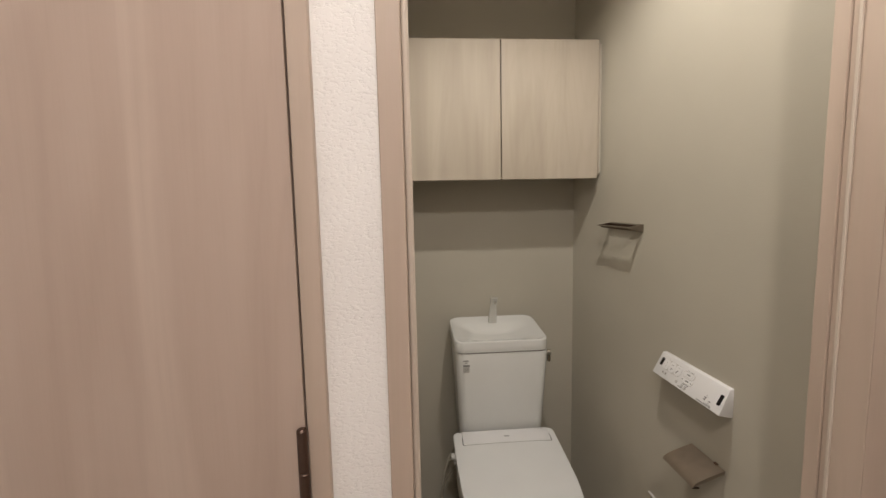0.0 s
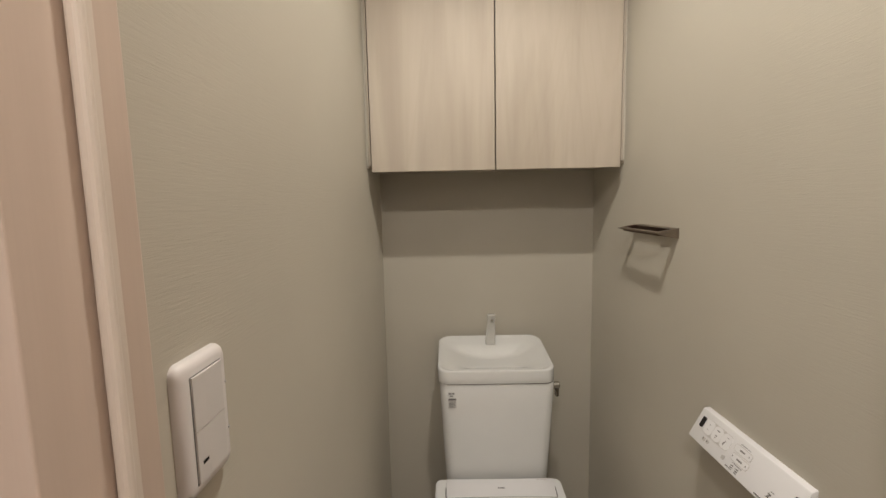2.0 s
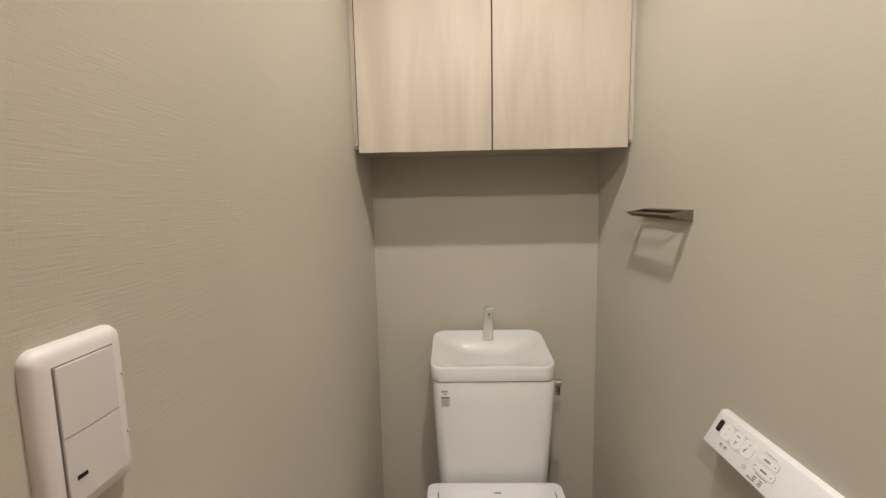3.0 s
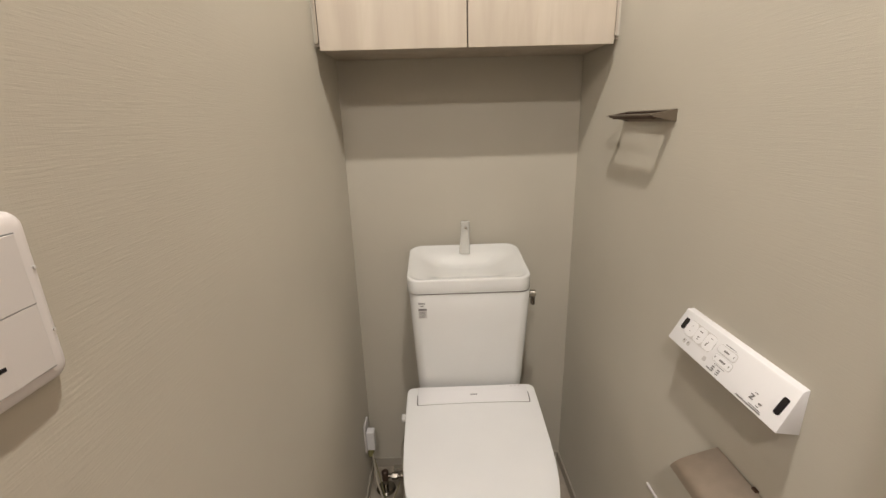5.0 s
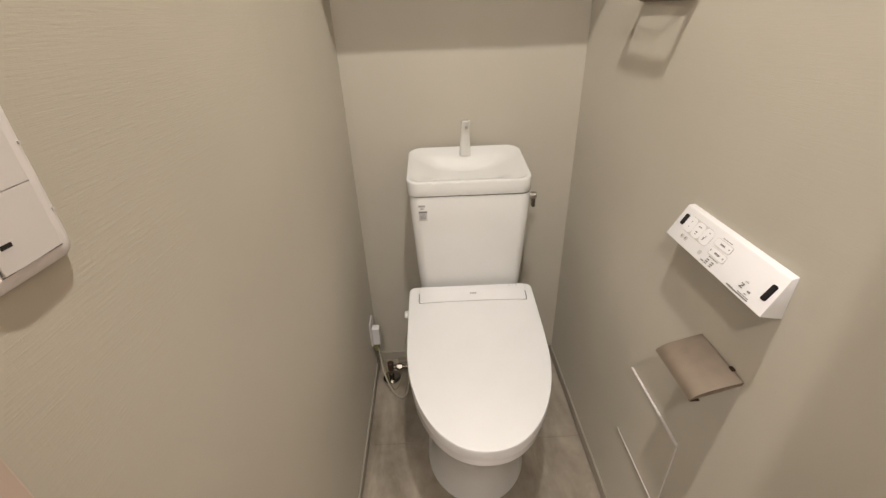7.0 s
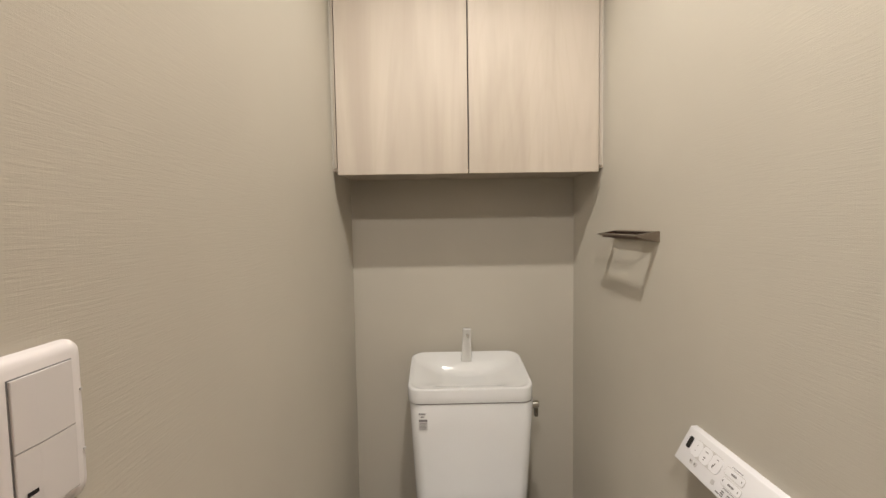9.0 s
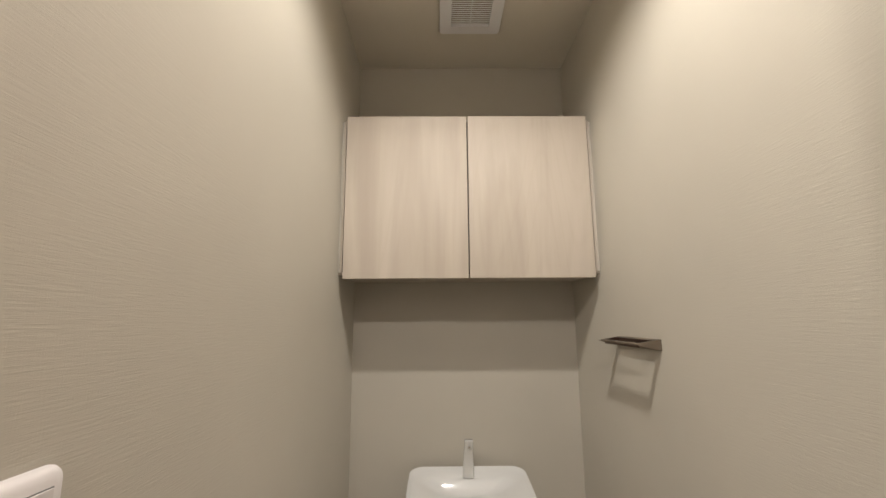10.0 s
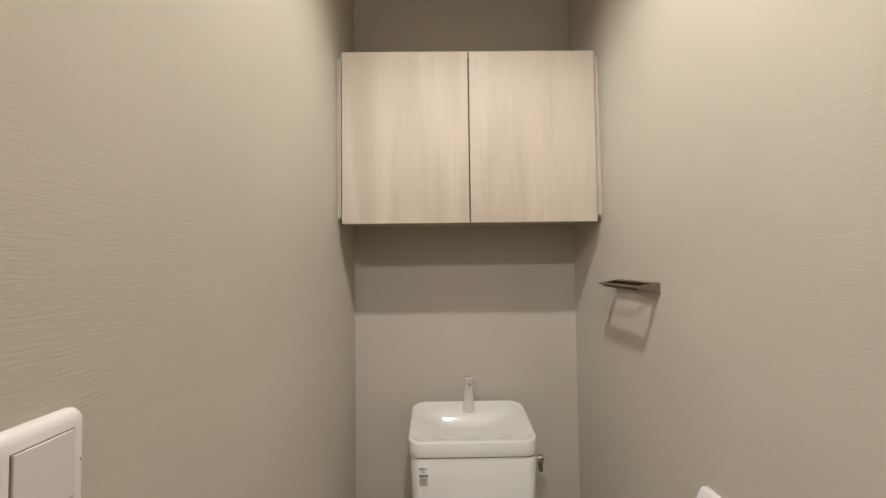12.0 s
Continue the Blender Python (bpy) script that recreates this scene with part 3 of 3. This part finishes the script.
def outlet():
    th = thing("wall_outlet", "white wall socket with a plugged-in white adapter", "wall outlet", at=(west_x(-0.10), -0.10, 0.246))
    part("cover_plate", box((0.0005, -0.035, -0.058), (0.008, 0.035, 0.058), 0.003), M_MATT, th)
    part("plug", box((0.0085, -0.028, -0.052), (0.038, 0.006, 0.029), 0.003), M_PLASTIC, th, "white plug adapter")
    part("earth_clip", box((0.0085, -0.026, -0.086), (0.030, 0.002, -0.0525), 0.005), M_GREENTAPE, th, "olive earth terminal wire end")


def cable():
    pts = [(-0.375, -0.112, 0.212), (-0.370, -0.128, 0.16), (-0.352, -0.175, 0.08), (-0.316, -0.222, 0.022), (-0.276, -0.246, 0.010), (-0.252, -0.232, 0.05), (-0.246, -0.205, 0.13), (-0.25, -0.19, 0.26), (-0.20, -0.25, 0.40), (-0.17, -0.29, 0.44)]
    ob = part("power_cable", tube(smooth_line(pts), 0.0034, 8), M_HOSE, None, "", True)
    tagged(ob, "thin grey bidet power cable looping near the floor from the socket", "cable")
    pts = [(-0.384, -0.105, 0.200), (-0.372, -0.110, 0.15), (-0.352, -0.13, 0.07), (-0.318, -0.195, 0.006), (-0.290, -0.175, 0.02), (-0.27, -0.15, 0.06)]
    ob = part("earth_wire", tube(smooth_line(pts), 0.0016, 6), M_GREENTAPE, None, "", True)
    tagged(ob, "thin olive earth wire hanging from the socket", "cable")


stop_valve()
outlet()
cable()


# ---- switch ----
def light_switch():
    th = thing("light_switch", "white rounded switch plate with two wide rockers", "light switch", at=(west_x(-1.224), -1.224, 1.2985))
    rings = []
    for s, d in ((0.0, 0.0005), (0.0, 0.004), (0.0015, 0.008), (0.004, 0.0103), (0.0085, 0.0115)):
        rings.append([(d, y, z) for y, z in round_rect(-0.0365 + s, 0.0370 - s, -0.0620 + s, 0.0635 - s, 0.0095, 6)])
    part("cover_plate", loft(rings, True, True), M_MATT, th, "", True)
    th.rotation_euler = (0, 0, math.atan2(WEST_FRONT + 0.4, -BACK_OF_FRONT) * -1)
    # Dark grey plate under the rockers paints the shadow line round them.
    part("rocker_gap", box((0.0112, -0.0245, -0.0505), (0.0119, 0.0245, 0.0500)), M_GREY, th, "fine shadow joint round the rockers")
    for z0, z1 in ((-0.0002, 0.0490), (-0.0490, -0.0010)):
        prof = [(0.0114, -0.0235), (0.0132, -0.0235), (0.0136, -0.0230), (0.0146, -0.0070), (0.0134, 0.0228), (0.0130, 0.0235), (0.0114, 0.0235)]
        part("rocker", loft([[(x, y, z) for x, y in prof] for z in (z0, z1)]), M_ROCKER, th)
    for z in (0.022, -0.026):
        part("clip_notch", box((0.0095, 0.0305, z), (0.0122, 0.0325, z + 0.0022), 0.0004), M_LIGHTGREY, th, "tiny grey clip notch on the plate edge")
    part("indicator", box((0.0135, -0.0180, -0.0335), (0.0145, -0.0098, -0.0302), 0.0003), M_BLACK, th, "small dark indicator slot")


light_switch()


# ---- remote control ----
def remote():
    th = thing("bidet_remote", "white wall-mounted bidet remote with printed buttons and dark windows", "remote control", at=(0.4, -0.88, 1.02))
    y0, y1 = -0.132, 0.141          # near and far ends
    zt, zb, xt, xb = 0.0285, -0.0265, -0.0140, -0.0445

    def face(u, v, out):
        """u from 0 at the far end to 1 at the near end, v from 0 at the top to 1 at the foot, out above the face."""
        n = Vector((-(zt - zb), 0, (xt - xb))).normalized()
        p = Vector((xt + (xb - xt) * v, y1 + (y0 - y1) * u, zt + (zb - zt) * v))
        return p + n * out

    prof = [(-0.0005, zt + 0.0042), (-0.0122, zt + 0.0034), (xt, zt), (xb, zb), (-0.0005, zb - 0.014)]
    bm = loft([[(x, y + (0.002 if y > 0 else 0.010) * max(0.0, 1 + x / 0.040), z) for x, z in prof] for y in (y0, y1)])
    bmesh.ops.recalc_face_normals(bm, faces=bm.faces)
    bmesh.ops.bevel(bm, geom=[e for e in bm.edges if max(-v.co.x for v in e.verts) > 0.004], offset=0.0013, segments=2, profile=0.5, affect="EDGES")
    part("housing", bm, M_PLASTIC, th, "", True)

    def plate(name, u0, u1, v0, v1, mat, out=0.0006, label="", bm=None, own=None):
        own = own or bmesh.new()
        k = 4
        L, W = (y1 - y0), math.hypot(zt - zb, xt - xb)
        ru = min((u1 - u0) * L, (v1 - v0) * W) * 0.32
        pts = round_rect(u0 * L, u1 * L, v0 * W, v1 * W, max(ru, 0.0002), k)
        lo = [face(a / L, b / W, 0.0) for a, b in pts]
        hi = [face(a / L, b / W, out) for a, b in pts]
        merge(own, loft([lo, hi]))
        return part(name, own, mat, th, label) if name else own

    plate("sensor_window", 0.045, 0.085, 0.16, 0.52, M_BLACK, 0.0010, "dark oval sensor window")
    plate("sensor_window", 0.918, 0.956, 0.24, 0.68, M_BLACK, 0.0010, "dark oval sensor window")
    plate("button_edge", 0.096, 0.382, 0.115, 0.605, M_LIGHTGREY, 0.0008)
    for a in (0.098, 0.1935, 0.289):
        plate("button", a, a + 0.0925, 0.130, 0.590, M_PLASTIC, 0.0011)
    for v, du in ((0.16, 0.0), (0.43, 0.012)):
        plate("button_edge", 0.412 + du, 0.570 + du, v, v + 0.23, M_LIGHTGREY, 0.0008)
        plate("button", 0.4145 + du, 0.5675 + du, v + 0.014, v + 0.216, M_PLASTIC, 0.0011)
    for u, v in ((0.140, 0.69), (0.182, 0.69), (0.362, 0.72)):
        plate("round_button", u, u + 0.028, v, v + 0.13, M_LIGHTGREY, 0.0007)
    own = bmesh.new()
    marks = [(0.140, 0.25, 0.006, 0.03), (0.140, 0.42, 0.006, 0.03), (0.222, 0.24, 0.030, 0.03), (0.228, 0.40, 0.020, 0.04), (0.232, 0.47, 0.012, 0.03), (0.318, 0.40, 0.010, 0.10), (0.328, 0.34, 0.005, 0.08), (0.330, 0.22, 0.018, 0.02),
             (0.465, 0.25, 0.045, 0.05), (0.478, 0.52, 0.050, 0.05), (0.434, 0.52, 0.007, 0.05), (0.556, 0.52, 0.008, 0.05), (0.546, 0.25, 0.006, 0.05),
             (0.462, 0.77, 0.020, 0.028), (0.462, 0.83, 0.020, 0.028), (0.462, 0.89, 0.020, 0.02), (0.510, 0.77, 0.020, 0.028), (0.510, 0.83, 0.020, 0.028), (0.510, 0.89, 0.020, 0.02),
             (0.144, 0.72, 0.010, 0.05), (0.188, 0.72, 0.010, 0.05), (0.425, 0.885, 0.030, 0.026), (0.755, 0.915, 0.125, 0.022), (0.700, 0.905, 0.052, 0.034), (0.790, 0.875, 0.085, 0.012),
             (0.772, 0.655, 0.024, 0.020), (0.788, 0.675, 0.008, 0.028), (0.782, 0.703, 0.008, 0.028), (0.776, 0.731, 0.008, 0.028), (0.771, 0.759, 0.027, 0.020), (0.838, 0.72, 0.020, 0.045), (0.785, 0.58, 0.022, 0.012), (0.832, 0.82, 0.016, 0.016)]
    for k in range(7):
        marks.append((0.450 + k * 0.013, 0.105, 0.005, 0.020))
        marks.append((0.465 + k * 0.013, 0.690, 0.005, 0.020))
    for u, v, du, dv in marks:
        plate("", u, u + du, v, v + dv, M_GREY, 0.0014, own=own)
    part("print", own, M_PRINT, th, "small grey printed symbols and bars")["kind"] = "stuff"


remote()


# ---- paper holder ----
def paper_holder():
    th = thing("paper_holder", "empty champagne-coloured satin metal toilet paper holder with a curved cover", "paper holder", at=(0.4, -0.93, 0.80))
    near, far = -0.060, 0.064
    line = [(-0.003, 0.038), (-0.030, 0.0298), (-0.055, 0.0212), (-0.070, 0.0145), (-0.0795, 0.0080), (-0.0850, 0.001)]
    line = [(p.x, p.z) for p in smooth_line([(x, 0, z) for x, z in line], 4)]
    under = []
    for i, (x, z) in enumerate(line):
        a, b = line[max(i - 1, 0)], line[min(i + 1, len(line) - 1)]
        d = Vector((b[0] - a[0], b[1] - a[1])).normalized()
        under.append((x - d.y * 0.0022 * -1 * -1, z + d.x * 0.0022))
    ring = line + under[::-1]
    part("cover", loft([[(x, y, z) for x, z in ring] for y in (near, far)]), M_BRONZE, th, "curved satin metal cover plate", True)
    part("wall_plate", box((-0.0045, -0.010, 0.000), (-0.0005, 0.046, 0.034), 0.001), M_BRONZE, th)
    for y in (near, far - 0.0015):
        part("side_cheek", loft([[(x, yy, z - 0.0004) for x, z in line] + [(-0.004, yy, 0.030)] for yy in (y, y + 0.0015)]), M_BRONZE, th, "small folded side of the cover")
    part("hinge_stop", box((-0.0065, -0.034, 0.0350), (-0.0005, -0.024, 0.0405), 0.0008), M_DARKBRONZE, th, "dark hinge stop")
    part("hinge_pin", cylinder((-0.008, -0.034, 0.030), (-0.008, 0.040, 0.030), 0.0035, 12, 0.0008), M_DARKBRONZE, th, "dark hinge pin", True)
    part("arm", tube(smooth_line([(-0.004, 0.000, 0.006), (-0.026, 0.000, 0.006), (-0.046, 0.000, 0.002), (-0.054, 0.008, -0.001), (-0.054, 0.028, -0.001), (-0.054, 0.056, -0.001)]), 0.0048, 12), M_BRONZE, th, "round paper arm", True)
    part("lip", box((-0.083, near + 0.001, -0.0035), (-0.066, near + 0.006, -0.0010), 0.0008), M_DARKBRONZE, th, "dark lip below the cover")


paper_holder()


# ---- towel ring ----
def towel_ring():
    th = thing("towel_ring", "flat rectangular champagne metal towel ring fixed level on the wall", "towel ring", at=(0.4, -0.482, 1.42))
    h, d, w = 0.111, 0.056, 0.011
    outer = [(-0.0005, -h), (-d, -h), (-d, h), (-0.0005, h)]
    inner = [(-w - 0.003, -h + w), (-d + w, -h + w), (-d + w, h - w), (-w - 0.003, h - w)]

    def z_of(x):
        return 0.004 + x * 0.17

    bm = bmesh.new()
    t = 0.003
    ring = [[bm.verts.new((x, y, z_of(x) + dz)) for x, y in poly] for poly, dz in ((outer, 0), (inner, 0), (inner, -t), (outer, -t))]
    for a, b in zip(ring, ring[1:] + ring[:1]):
        for i in range(4):
            j = (i + 1) % 4
            bm.faces.new((a[i], a[j], b[j], b[i]))
    part("ring", bm, M_RING, th, "flat bar frame")
    bm = bmesh.new()
    a = [bm.verts.new((x, y, z_of(x) - 0.0003)) for x, y in inner]
    b = [bm.verts.new((x, y, z_of(x) - 0.0110)) for x, y in inner]
    c = [bm.verts.new((x * 0.94 - 0.0016, y * 0.985, z_of(x) - 0.0110)) for x, y in inner]
    e = [bm.verts.new((x * 0.94 - 0.0016, y * 0.985, z_of(x) - 0.0003)) for x, y in inner]
    for p, q in ((a, b), (b, c), (c, e), (e, a)):
        for i in range(4):
            j = (i + 1) % 4
            bm.faces.new((p[i], p[j], q[j], q[i]))
    part("inner_lip", bm, M_DARKBRONZE, th, "dark bronze inner lip")
    part("wall_bar", box((-0.0045, -h, -0.021), (-0.0005, h, 0.0025), 0.0006), M_RING, th)
    for s in (-1, 1):
        bm = bmesh.new()
        tri = [(-0.0005, -0.021), (-0.0005, 0.001), (-d * 0.9, -0.0080), (-d * 0.9, -0.0095)]
        a = [bm.verts.new((x, s * h - s * 0.0005, z)) for x, z in tri]
        b = [bm.verts.new((x, s * h - s * 0.0030, z)) for x, z in tri]
        bm.faces.new(a), bm.faces.new(b)
        for i in range(4):
            bm.faces.new((a[i], a[(i + 1) % 4], b[(i + 1) % 4], b[i]))
        part("bracket", bm, M_RING, th, "slim tapering side bracket")


towel_ring()


# ---- storage hatch ----
def hatch():
    th = thing("wall_hatch", "square greige-papered wall hatch with thin white edge trims", "wall hatch", at=(0.4, -0.787, 0.44))
    part("panel", box((-0.0030, -0.114, -0.114), (-0.0004, 0.114, 0.114), 0.0008), M_ROOM, th, "flush wallpapered panel")
    part("edge_trim", box((-0.0060, -0.1155, 0.1145), (-0.0004, 0.1155, 0.1195), 0.0008), M_MATT, th, "white upper edge trim")
    part("edge_trim", box((-0.0052, -0.1155, -0.1175), (-0.0004, 0.1155, -0.1145), 0.0006), M_MATT, th, "thin white lower edge trim")
    part("edge_trim", box((-0.0040, -0.1165, -0.1145), (-0.0004, -0.1150, 0.1145), 0.0004), M_MATT, th, "hair-thin white side edge trim")


hatch()


# ---- floor sheets ----
def floor_sheets():
    floor = scene.objects["floor"]
    xs = [-0.40 + 0.007, -0.055, 0.393]
    ys = [-1.335, -0.905, -0.455, -0.007]
    for x0, x1 in zip(xs, xs[1:]):
        for y0, y1 in zip(ys, ys[1:]):
            part("vinyl_tile", box((x0 + 0.0006, y0 + 0.0006, -0.003), (x1 - 0.0006, y1 - 0.0006, 0.0), 0.0004, 1), M_FLOOR, floor)


floor_sheets()
